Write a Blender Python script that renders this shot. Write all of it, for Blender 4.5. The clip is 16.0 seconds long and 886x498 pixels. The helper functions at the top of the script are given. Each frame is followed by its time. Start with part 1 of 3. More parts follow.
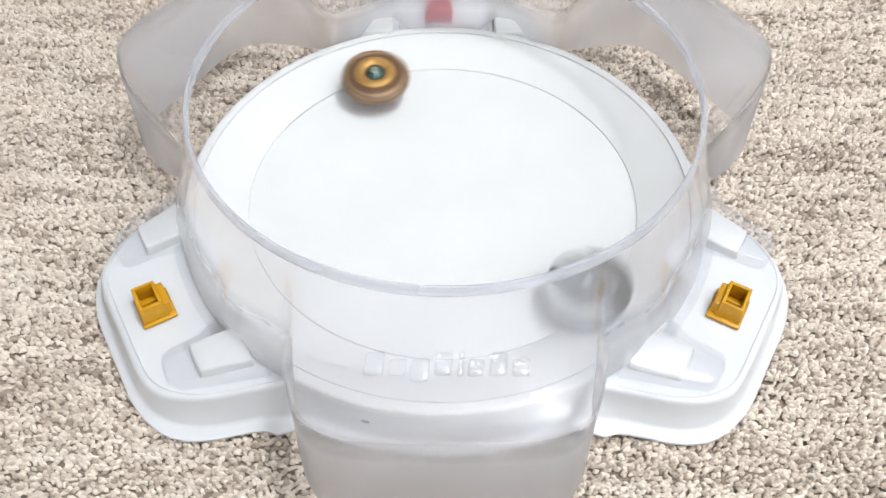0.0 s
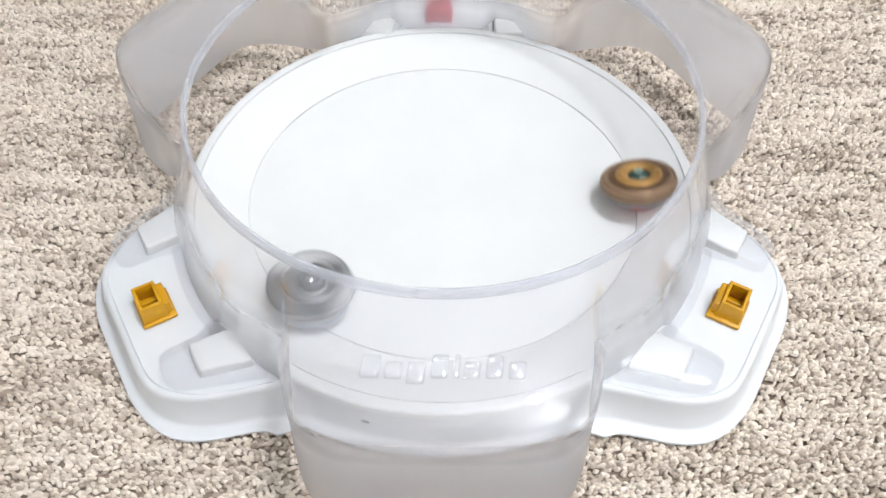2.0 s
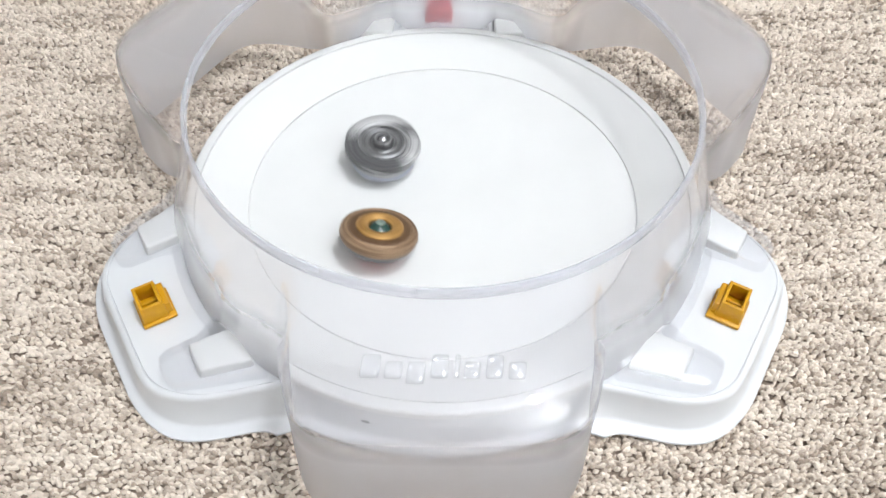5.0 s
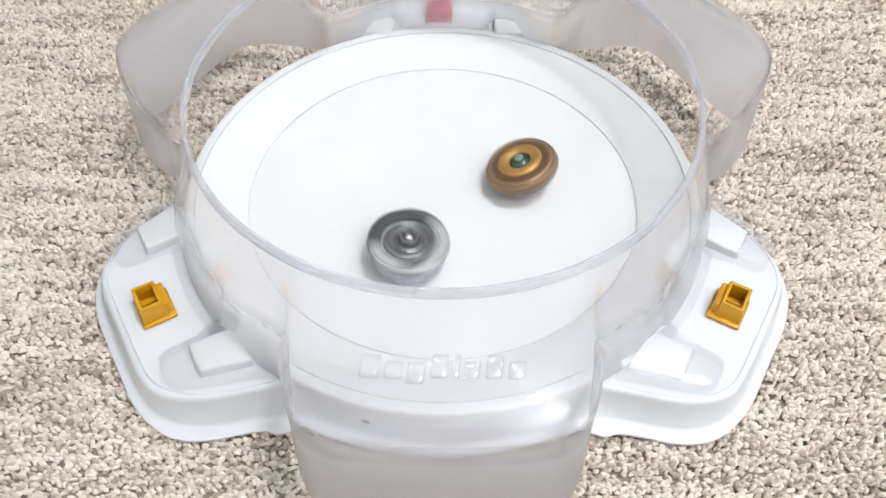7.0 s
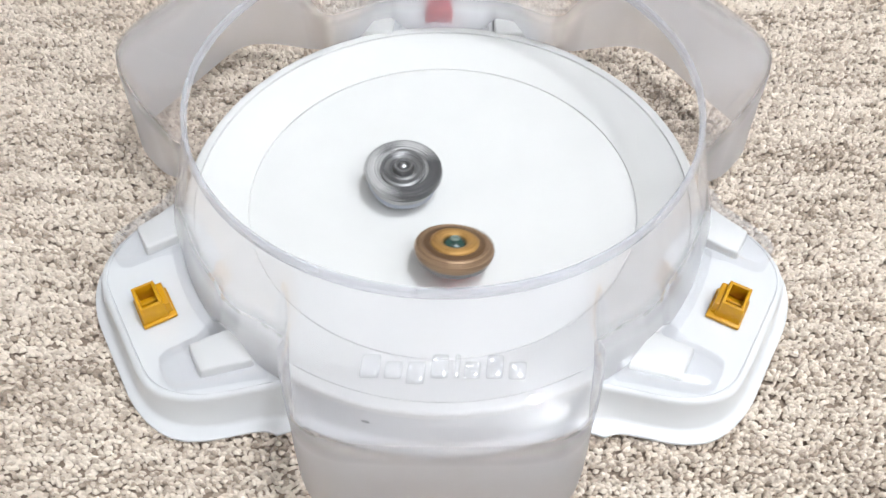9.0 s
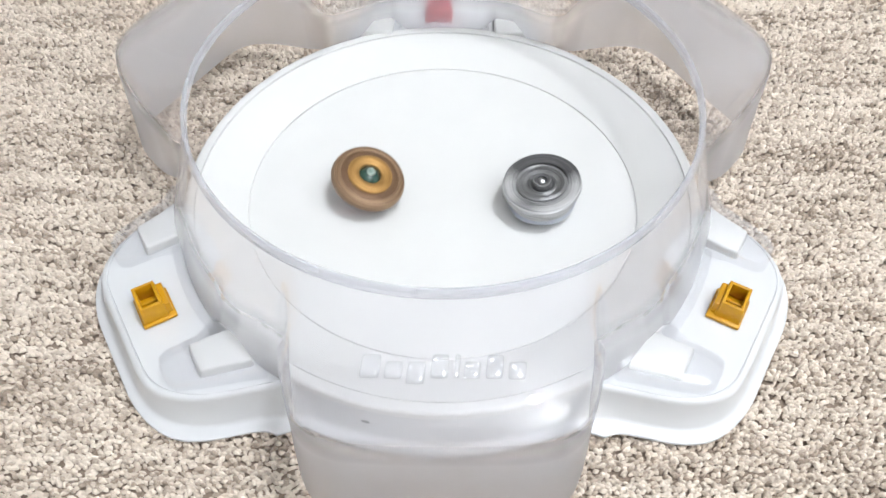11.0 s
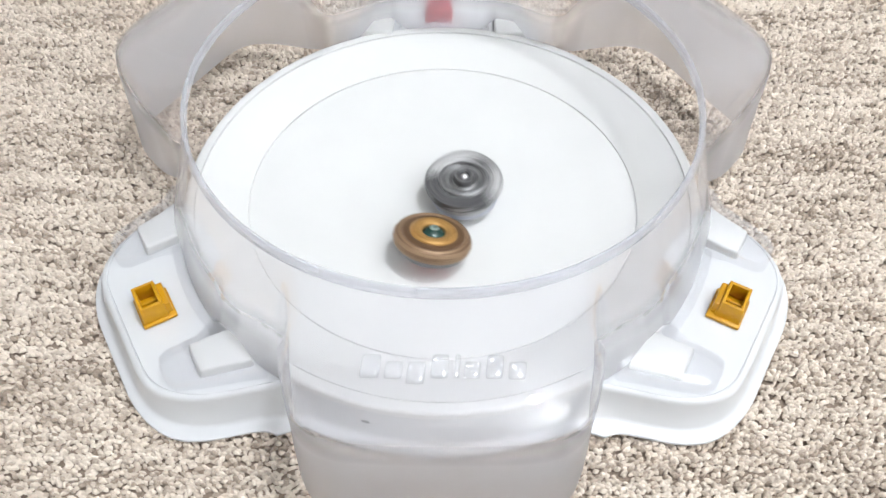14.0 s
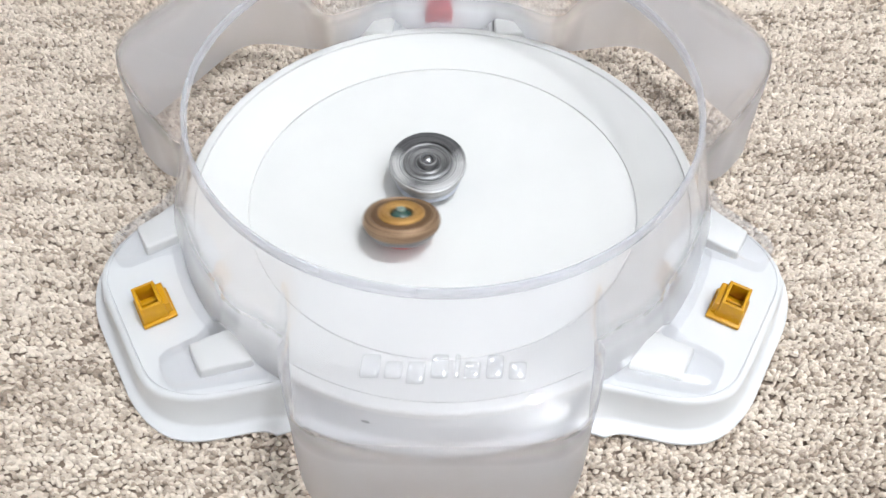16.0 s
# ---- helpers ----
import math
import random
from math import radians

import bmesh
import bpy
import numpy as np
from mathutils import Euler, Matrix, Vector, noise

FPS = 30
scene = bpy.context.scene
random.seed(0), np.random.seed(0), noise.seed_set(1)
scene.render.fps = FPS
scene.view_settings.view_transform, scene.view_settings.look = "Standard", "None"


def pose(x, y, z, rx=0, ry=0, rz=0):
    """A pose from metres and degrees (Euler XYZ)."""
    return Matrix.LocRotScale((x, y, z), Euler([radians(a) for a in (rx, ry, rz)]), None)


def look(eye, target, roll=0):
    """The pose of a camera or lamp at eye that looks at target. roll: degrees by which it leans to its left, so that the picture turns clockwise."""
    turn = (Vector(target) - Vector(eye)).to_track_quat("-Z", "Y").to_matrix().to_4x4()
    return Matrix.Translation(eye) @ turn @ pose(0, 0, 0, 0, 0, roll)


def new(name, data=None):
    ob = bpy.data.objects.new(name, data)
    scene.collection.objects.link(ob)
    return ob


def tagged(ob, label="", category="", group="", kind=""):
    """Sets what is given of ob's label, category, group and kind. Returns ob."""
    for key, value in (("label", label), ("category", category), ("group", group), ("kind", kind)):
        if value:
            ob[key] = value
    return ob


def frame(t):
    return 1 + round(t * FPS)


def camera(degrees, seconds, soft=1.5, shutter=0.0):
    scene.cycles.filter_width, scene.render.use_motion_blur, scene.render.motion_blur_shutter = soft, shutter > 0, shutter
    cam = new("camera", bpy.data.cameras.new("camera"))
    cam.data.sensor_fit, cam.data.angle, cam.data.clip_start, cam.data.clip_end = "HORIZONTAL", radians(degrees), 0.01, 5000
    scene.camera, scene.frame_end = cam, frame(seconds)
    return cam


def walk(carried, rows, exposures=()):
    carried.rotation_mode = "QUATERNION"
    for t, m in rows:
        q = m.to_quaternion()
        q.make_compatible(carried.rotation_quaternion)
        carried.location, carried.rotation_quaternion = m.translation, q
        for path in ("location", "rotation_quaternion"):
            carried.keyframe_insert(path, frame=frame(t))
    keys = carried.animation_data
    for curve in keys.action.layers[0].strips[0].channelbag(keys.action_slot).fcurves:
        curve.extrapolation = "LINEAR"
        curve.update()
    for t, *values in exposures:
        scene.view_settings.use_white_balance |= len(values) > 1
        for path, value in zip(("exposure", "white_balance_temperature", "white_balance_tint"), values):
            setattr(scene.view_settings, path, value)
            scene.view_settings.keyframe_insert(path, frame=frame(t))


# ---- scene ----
EYE = (0.0, -0.35176, 0.40417)
cam = camera(58.0, 16.0, soft=1.5, shutter=0.5)
STAND = look(EYE, (0.000431, -0.041722, 0.011899), 0.461)
walk(cam, [(0.0, STAND), (16.0, STAND)], [(0.0, 0.0, 6500, 10), (16.0, 0.0, 6500, 10)])

# ---- light: a plain room, a hanging lamp, an added fill behind the camera ----
world = bpy.data.worlds.new("room_world")
scene.world = world
world.use_nodes = True
world.node_tree.nodes["Background"].inputs[0].default_value = (0.9, 0.95, 1.0, 1)
world.node_tree.nodes["Background"].inputs[1].default_value = 0.15

LAMP_AT = (0.476, -0.255, 1.91)
lamp_data = bpy.data.lights.new("ceiling_lamp", "AREA")
lamp_data.shape, lamp_data.size, lamp_data.size_y = "RECTANGLE", 0.14, 0.08
lamp_data.energy = 18.0
lamp_data.color = (0.915, 0.96, 1.0)
lamp = new("hanging_lamp_light", lamp_data)
lamp.matrix_world = pose(*LAMP_AT)
# unseen upward lamp, added to fill the shade by way of the ceiling
fill_data = lamp_data.copy()
fill_data.energy = 57
fill_data.size, fill_data.size_y = 0.3, 0.3
fill_lamp = new("added_fill_light", fill_data)
fill_lamp.matrix_world = pose(1.00, -0.85, 1.55, 180)


# ---- materials ----
def material(name):
    m = bpy.data.materials.new(name)
    m.use_nodes = True
    nt = m.node_tree
    return m, nt, nt.nodes["Principled BSDF"]


def node(nt, kind, **inputs):
    n = nt.nodes.new(kind)
    for key, value in inputs.items():
        n.inputs[key.replace("_", " ")].default_value = value
    return n


def noise_node(nt, scale, detail=4.0, rough=0.55):
    co = nt.nodes.new("ShaderNodeTexCoord")
    n = nt.nodes.new("ShaderNodeTexNoise")
    n.inputs["Scale"].default_value = scale
    n.inputs["Detail"].default_value = detail
    n.inputs["Roughness"].default_value = rough
    nt.links.new(co.outputs["Object"], n.inputs["Vector"])
    return n


def ramp(nt, source, stops):
    r = nt.nodes.new("ShaderNodeValToRGB")
    r.color_ramp.elements[0].position, r.color_ramp.elements[0].color = stops[0][0], (*stops[0][1], 1)
    r.color_ramp.elements[1].position, r.color_ramp.elements[1].color = stops[-1][0], (*stops[-1][1], 1)
    for p, c in stops[1:-1]:
        e = r.color_ramp.elements.new(p)
        e.color = (*c, 1)
    nt.links.new(source, r.inputs[0])
    return r


def bump(nt, bsdf, source, strength, distance):
    b = nt.nodes.new("ShaderNodeBump")
    b.inputs["Strength"].default_value = strength
    b.inputs["Distance"].default_value = distance
    nt.links.new(source, b.inputs["Height"])
    nt.links.new(b.outputs[0], bsdf.inputs["Normal"])


def plastic(name, low, high, rough=0.35, grain=900.0, relief=0.00005, stains=30.0, coat=0.0):
    """Moulded plastic: two tones mottled at a large scale, a fine grain as relief."""
    m, nt, b = material(name)
    n = noise_node(nt, stains, 5)
    nt.links.new(ramp(nt, n.outputs["Fac"], [(0.3, low), (0.7, high)]).outputs[0], b.inputs["Base Color"])
    b.inputs["Roughness"].default_value = rough
    b.inputs["Coat Weight"].default_value = coat
    g = noise_node(nt, grain, 2)
    bump(nt, b, g.outputs["Fac"], 0.3, relief)
    return m


def metal(name, low, high, rough, metallic=1.0, rings=1500.0):
    """Turned metal: bands round the axis, broken by a finer grain."""
    m, nt, b = material(name)
    co = nt.nodes.new("ShaderNodeTexCoord")
    flat = nt.nodes.new("ShaderNodeVectorMath")
    flat.operation = "MULTIPLY"
    flat.inputs[1].default_value = (1, 1, 0)
    nt.links.new(co.outputs["Object"], flat.inputs[0])
    size = nt.nodes.new("ShaderNodeVectorMath")
    size.operation = "LENGTH"
    nt.links.new(flat.outputs[0], size.inputs[0])
    parts = nt.nodes.new("ShaderNodeSeparateXYZ")
    nt.links.new(co.outputs["Object"], parts.inputs[0])
    join = nt.nodes.new("ShaderNodeCombineXYZ")
    nt.links.new(size.outputs["Value"], join.inputs[0])
    nt.links.new(parts.outputs[2], join.inputs[1])
    w = nt.nodes.new("ShaderNodeTexNoise")
    w.inputs["Scale"].default_value, w.inputs["Detail"].default_value = rings, 3.0
    nt.links.new(join.outputs[0], w.inputs["Vector"])
    n = noise_node(nt, 260, 5)
    blend = nt.nodes.new("ShaderNodeMix")
    blend.inputs[0].default_value = 0.35
    nt.links.new(w.outputs["Fac"], blend.inputs[2])
    nt.links.new(n.outputs["Fac"], blend.inputs[3])
    mid = [0.5 * (p + q) for p, q in zip(low, high)]
    dark = [0.62 * p for p in low]
    nt.links.new(ramp(nt, blend.outputs[0], [(0.32, dark), (0.44, low), (0.52, mid), (0.64, high)]).outputs[0], b.inputs["Base Color"])
    b.inputs["Metallic"].default_value = metallic
    b.inputs["Roughness"].default_value = rough
    bump(nt, b, blend.outputs[0], 0.5, 0.0006)
    return m


def clear_plastic(name, haze, tint, rough=0.06, cloud=0.12, graded=False):
    """Thin clear plastic: seen through, partly blurred by rough refraction, with a gloss and a slight pale haze."""
    m, nt, b = material(name)
    nt.nodes.remove(b)
    out = nt.nodes["Material Output"]
    see = node(nt, "ShaderNodeBsdfTransparent", Color=(*tint, 1))
    grain = node(nt, "ShaderNodeBsdfRefraction", Color=(*tint, 1), Roughness=0.32, IOR=1.16)
    through_it = nt.nodes.new("ShaderNodeMixShader")
    through_it.inputs[0].default_value = 0.0
    nt.links.new(see.outputs[0], through_it.inputs[1])
    nt.links.new(grain.outputs[0], through_it.inputs[2])
    pale_haze = node(nt, "ShaderNodeBsdfDiffuse", Color=(0.845, 0.87, 0.935, 1))
    glow = node(nt, "ShaderNodeBsdfTranslucent", Color=(0.845, 0.87, 0.935, 1))
    both = nt.nodes.new("ShaderNodeMixShader")
    nt.links.new(pale_haze.outputs[0], both.inputs[1])
    nt.links.new(glow.outputs[0], both.inputs[2])
    both.inputs[0].default_value = 0.32
    shine = node(nt, "ShaderNodeBsdfGlossy", Color=(1, 1, 1, 1), Roughness=rough)
    n = noise_node(nt, 9, 1, 0.4)
    amount = nt.nodes.new("ShaderNodeMapRange")
    amount.inputs["From Min"].default_value, amount.inputs["From Max"].default_value = 0.3, 0.7
    amount.inputs["To Min"].default_value, amount.inputs["To Max"].default_value = haze * (1 - cloud), haze * (1 + cloud)
    nt.links.new(n.outputs["Fac"], amount.inputs["Value"])
    a = nt.nodes.new("ShaderNodeMixShader")
    nt.links.new(amount.outputs[0], a.inputs[0])
    if graded:
        # blur and haze set in on the lower wall, strongest on the pocket walls
        co = nt.nodes.new("ShaderNodeTexCoord")
        parts = nt.nodes.new("ShaderNodeSeparateXYZ")
        nt.links.new(co.outputs["Object"], parts.inputs[0])
        flat = nt.nodes.new("ShaderNodeVectorMath")
        flat.operation = "MULTIPLY"
        flat.inputs[1].default_value = (1, 1, 0)
        nt.links.new(co.outputs["Object"], flat.inputs[0])
        reach = nt.nodes.new("ShaderNodeVectorMath")
        reach.operation = "LENGTH"
        nt.links.new(flat.outputs[0], reach.inputs[0])

        def ranged(source, lo, hi, to_lo, to_hi):
            r = nt.nodes.new("ShaderNodeMapRange")
            for key, v in (("From Min", lo), ("From Max", hi), ("To Min", to_lo), ("To Max", to_hi)):
                r.inputs[key].default_value = v
            nt.links.new(source, r.inputs["Value"])
            return r.outputs[0]

        def combine(kind, p, q):
            m_ = nt.nodes.new("ShaderNodeMath")
            m_.operation = kind
            nt.links.new(p, m_.inputs[0])
            nt.links.new(q, m_.inputs[1])
            return m_.outputs[0]
        out_by = ranged(reach.outputs["Value"], 0.166, 0.216, 0.0, 0.031)
        mask = ranged(combine("SUBTRACT", parts.outputs[2], out_by), 0.047, 0.067, 1.0, 0.0)
        pocket = ranged(reach.outputs["Value"], 0.166, 0.182, 0.0, 1.0)
        nt.links.new(combine("MULTIPLY", mask, ranged(pocket, 0.0, 1.0, 0.38, 0.75)), through_it.inputs[0])
        uneven = ranged(noise_node(nt, 38, 5, 0.6).outputs["Fac"], 0.3, 0.7, 0.65, 1.35)
        extra = combine("MULTIPLY", combine("MULTIPLY", mask, uneven), ranged(pocket, 0.0, 1.0, 0.025, 0.15))
        nt.links.new(combine("ADD", amount.outputs[0], extra), a.inputs[0])
    nt.links.new(through_it.outputs[0], a.inputs[1])
    nt.links.new(both.outputs[0], a.inputs[2])
    # reflection rises towards grazing, alike on both sides of the thin wall
    lw = node(nt, "ShaderNodeLayerWeight", Blend=0.5)
    power = nt.nodes.new("ShaderNodeMath")
    power.operation = "POWER"
    power.inputs[1].default_value = 4.0
    nt.links.new(lw.outputs["Facing"], power.inputs[0])
    fr = nt.nodes.new("ShaderNodeMath")
    fr.operation = "MULTIPLY_ADD"
    fr.inputs[1].default_value, fr.inputs[2].default_value = 0.45, 0.045
    nt.links.new(power.outputs[0], fr.inputs[0])
    waves = noise_node(nt, 26, 1)
    bm_ = nt.nodes.new("ShaderNodeBump")
    bm_.inputs["Strength"].default_value, bm_.inputs["Distance"].default_value = 0.25, 0.0002
    nt.links.new(waves.outputs["Fac"], bm_.inputs["Height"])
    nt.links.new(bm_.outputs[0], shine.inputs["Normal"])
    c = nt.nodes.new("ShaderNodeMixShader")
    nt.links.new(fr.outputs[0], c.inputs[0])
    nt.links.new(a.outputs[0], c.inputs[1])
    nt.links.new(shine.outputs[0], c.inputs[2])
    nt.links.new(c.outputs[0], out.inputs[0])
    return m


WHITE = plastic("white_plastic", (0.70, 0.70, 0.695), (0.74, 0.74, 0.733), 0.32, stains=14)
# skirt's lower brightness beside the dish put into a darker, cooler white
SKIRT = plastic("dimmed_cool_white", (0.61, 0.62, 0.64), (0.67, 0.675, 0.69), 0.34, stains=14)
YELLOW = plastic("amber_plastic", (0.52, 0.25, 0.002), (0.60, 0.305, 0.004), 0.4, stains=80)
RED = plastic("red_plastic", (0.50, 0.035, 0.055), (0.60, 0.05, 0.07), 0.4, stains=80)
CLEAR = clear_plastic("clear_cover_plastic", 0.10, (0.97, 0.965, 0.97), 0.028, graded=True)
CLEAR_RIM = clear_plastic("clear_rim_plastic", 0.28, (0.93, 0.93, 0.945), 0.08)
CLEAR_FOOT = clear_plastic("clear_foot_plastic", 0.03, (0.985, 0.985, 0.99), 0.03)
CLEAR_MARK = clear_plastic("frosted_mark_plastic", 0.12, (0.99, 0.99, 0.992), 0.12)
GOLD = metal("antique_gold_metal", (0.36, 0.19, 0.05), (0.56, 0.33, 0.11), 0.5, 0.45)
BRONZE = metal("bronze_metal", (0.22, 0.135, 0.078), (0.42, 0.285, 0.175), 0.46, 0.45)
STEEL = metal("dull_steel_metal", (0.20, 0.20, 0.205), (0.30, 0.30, 0.305), 0.45, 0.5)
PEWTER = metal("pewter_plastic", (0.36, 0.36, 0.365), (0.62, 0.62, 0.625), 0.42, 0.35)
DARK = metal("dark_gunmetal", (0.085, 0.085, 0.09), (0.17, 0.17, 0.175), 0.42, 0.5)
CHROME = metal("bright_hub_metal", (0.5, 0.5, 0.52), (0.72, 0.72, 0.74), 0.28)
GREEN = plastic("dark_green_plastic", (0.012, 0.045, 0.037), (0.03, 0.085, 0.07), 0.25, coat=0.5)
UMBER = metal("dark_umber_metal", (0.12, 0.062, 0.03), (0.22, 0.125, 0.06), 0.5, 0.3)
JADE = metal("pale_jade_metal", (0.17, 0.24, 0.21), (0.36, 0.44, 0.40), 0.35, 0.3)
SMOKE = metal("dark_steel_metal", (0.14, 0.14, 0.145), (0.30, 0.30, 0.305), 0.36, 0.55)
BLUE = plastic("pale_blue_plastic", (0.36, 0.39, 0.46), (0.50, 0.53, 0.60), 0.3)
TIP_RED = plastic("bright_red_plastic", (0.62, 0.03, 0.03), (0.75, 0.06, 0.05), 0.35)
# whites for the unseen walls and ceiling, set high for bounced light
WALL = plastic("bounce_wall_white", (0.79, 0.79, 0.78), (0.84, 0.84, 0.83), 0.8, 300, 0.0004, 3)
CEILING = plastic("bounce_ceiling_white", (0.80, 0.80, 0.80), (0.85, 0.85, 0.85), 0.9, 300, 0.0004, 3)


def carpet_material(name, low, mid, high):
    """Looped wool: tone by loop, with wide darker streaks along the rows, and fibres as relief."""
    m, nt, b = material(name)
    geo = nt.nodes.new("ShaderNodeNewGeometry")
    co = nt.nodes.new("ShaderNodeTexCoord")
    mp = nt.nodes.new("ShaderNodeMapping")
    mp.inputs["Scale"].default_value = (9.0, 60.0, 1.0)
    nt.links.new(co.outputs["Object"], mp.inputs["Vector"])
    s = nt.nodes.new("ShaderNodeTexNoise")
    s.inputs["Scale"].default_value, s.inputs["Detail"].default_value = 1.0, 4.0
    nt.links.new(mp.outputs[0], s.inputs["Vector"])
    mix = nt.nodes.new("ShaderNodeMath")
    mix.operation = "MULTIPLY_ADD"
    mix.inputs[1].default_value = 0.52
    nt.links.new(geo.outputs["Random Per Island"], mix.inputs[0])
    nt.links.new(s.outputs["Fac"], mix.inputs[2])
    r = ramp(nt, mix.outputs[0], [(0.46, low), (0.68, mid), (0.98, high)])
    nt.links.new(r.outputs[0], b.inputs["Base Color"])
    b.inputs["Roughness"].default_value = 0.95
    b.inputs["Sheen Weight"].default_value = 0.15
    f = noise_node(nt, 750, 5, 0.65)
    bump(nt, b, f.outputs["Fac"], 1.0, 0.0010)
    return m


LOOPS = carpet_material("beige_wool_loops", (0.40, 0.318, 0.252), (0.68, 0.577, 0.484), (0.87, 0.768, 0.668))
# loop tones darkened by the gaps and shade that flat floor lacks
FAR_LOOPS = carpet_material("darkened_beige_wool", (0.30, 0.235, 0.185), (0.47, 0.395, 0.33), (0.62, 0.54, 0.465))
# darker brown than the loops, so the gaps between them read dark
BACKING = carpet_material("brown_gap_backing", (0.20, 0.15, 0.112), (0.26, 0.20, 0.155), (0.33, 0.255, 0.20))


# ---- mesh helpers ----
def mesh_object(name, bm, mat, smooth=True):
    me = bpy.data.meshes.new(name)
    bm.normal_update()
    bm.to_mesh(me)
    bm.free()
    me.materials.append(mat)
    if smooth:
        me.shade_smooth()
        me.set_sharp_from_angle(angle=radians(38))
    return new(name, me)


def part(name, bm, mat, parent, label=""):
    ob = mesh_object(name, bm, mat)
    ob.parent = parent
    return tagged(ob, label=label)


def box(bm, x0, x1, y0, y1, z0, z1, edge=0.0, seg=2):
    """A block with rounded edges."""
    r = bmesh.ops.create_cube(bm, size=1, matrix=Matrix.Translation(((x0 + x1) / 2, (y0 + y1) / 2, (z0 + z1) / 2)) @ Matrix.Diagonal((x1 - x0, y1 - y0, z1 - z0, 1)))
    if edge:
        edges = list({e for v in r["verts"] for e in v.link_edges})
        bmesh.ops.bevel(bm, geom=edges, offset=edge, segments=seg, affect="EDGES", profile=0.5)
    return bm


def lathe(profile, steps=96, closed=False, wobble=None):
    """Turn (radius, height) points round z. wobble(angle, i) scales the radius."""
    bm = bmesh.new()
    rings = []
    for i, (r, z) in enumerate(profile):
        if r < 1e-6:
            rings.append([bm.verts.new((0, 0, z))] * steps)
        else:
            rings.append([bm.verts.new((r * (wobble(2 * math.pi * k / steps, i) if wobble else 1) * math.cos(2 * math.pi * k / steps),
                                        r * (wobble(2 * math.pi * k / steps, i) if wobble else 1) * math.sin(2 * math.pi * k / steps), z)) for k in range(steps)])
    pairs = list(zip(rings, rings[1:])) + ([(rings[-1], rings[0])] if closed else [])
    for a, b in pairs:
        for k in range(steps):
            j = (k + 1) % steps
            face = []
            for v in (a[k], a[j], b[j], b[k]):
                if v not in face:
                    face.append(v)
            if len(face) > 2:
                bm.faces.new(face)
    bmesh.ops.recalc_face_normals(bm, faces=bm.faces)
    return bm


def loft(rows, closed=False):
    """Skin over rows of points, each row a closed loop."""
    bm = bmesh.new()
    rings = [[bm.verts.new(p) for p in row] for row in rows]
    n = len(rings[0])
    for a, b in list(zip(rings, rings[1:])) + ([(rings[-1], rings[0])] if closed else []):
        for k in range(n):
            j = (k + 1) % n
            bm.faces.new((a[k], a[j], b[j], b[k]))
    bmesh.ops.recalc_face_normals(bm, faces=bm.faces)
    return bm


def smooth01(x, a, b):
    t = min(1.0, max(0.0, (x - a) / (b - a)))
    return t * t * (3 - 2 * t)


def polar_reach(outline, angle):
    """How far a convex half outline (u, w), w from 0 up, reaches at an angle from its axis; 0 beyond it."""
    a = abs(angle)
    dx, dy = math.cos(a), math.sin(a)
    best = 0.0
    for (u0, w0), (u1, w1) in zip(outline, outline[1:]):
        eu, ew = u1 - u0, w1 - w0
        det = dx * -ew + dy * eu
        if abs(det) < 1e-12:
            continue
        t = (u0 * -ew + w0 * eu) / det
        s = (dx * w0 - dy * u0) / det
        if -1e-6 <= s <= 1 + 1e-6 and t > best:
            best = t
    return best


def third(angle, axis):
    """The angle from the nearest of three axes 120 degrees apart, the first at axis."""
    d = (angle - axis) % (2 * math.pi / 3)
    return d if d < math.pi / 3 else d - 2 * math.pi / 3


# ---- room: carpeted floor, with unseen walls and ceiling added ----
def room():
    bm = bmesh.new()
    box(bm, -2.2, 1.3, -2.0, 2.4, -0.06, -0.009)
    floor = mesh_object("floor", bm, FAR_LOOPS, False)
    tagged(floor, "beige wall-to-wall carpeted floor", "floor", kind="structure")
    backing = mesh_object("carpet_backing", box(bmesh.new(), -0.64, 0.64, -0.28, 0.46, -0.0088, -0.0058), BACKING, False)
    tagged(backing, "brown sheet under the carpet loops that darkens their gaps", "carpet backing", kind="structure")
    # unseen walls, added for bounced light; east wall stands closer to brighten the right
    for name, b in (("wall_north", (-2.3, 1.4, 2.4, 2.5, -0.06, 2.4)), ("wall_south", (-2.3, 1.4, -2.1, -2.0, -0.06, 2.4)),
                    ("wall_east", (1.3, 1.4, -2.0, 2.4, -0.06, 2.4)), ("wall_west", (-2.3, -2.2, -2.0, 2.4, -0.06, 2.4))):
        w = mesh_object(name, box(bmesh.new(), *b), WALL, False)
        tagged(w, "unseen off-white wall added to bounce light", "wall", kind="structure")
    # unseen ceiling, added to spread the upward light and show in reflections
    c = mesh_object("ceiling", box(bmesh.new(), -2.3, 1.4, -2.1, 2.5, 2.4, 2.5), CEILING, False)
    tagged(c, "unseen white ceiling added to bounce light", "ceiling", kind="structure")


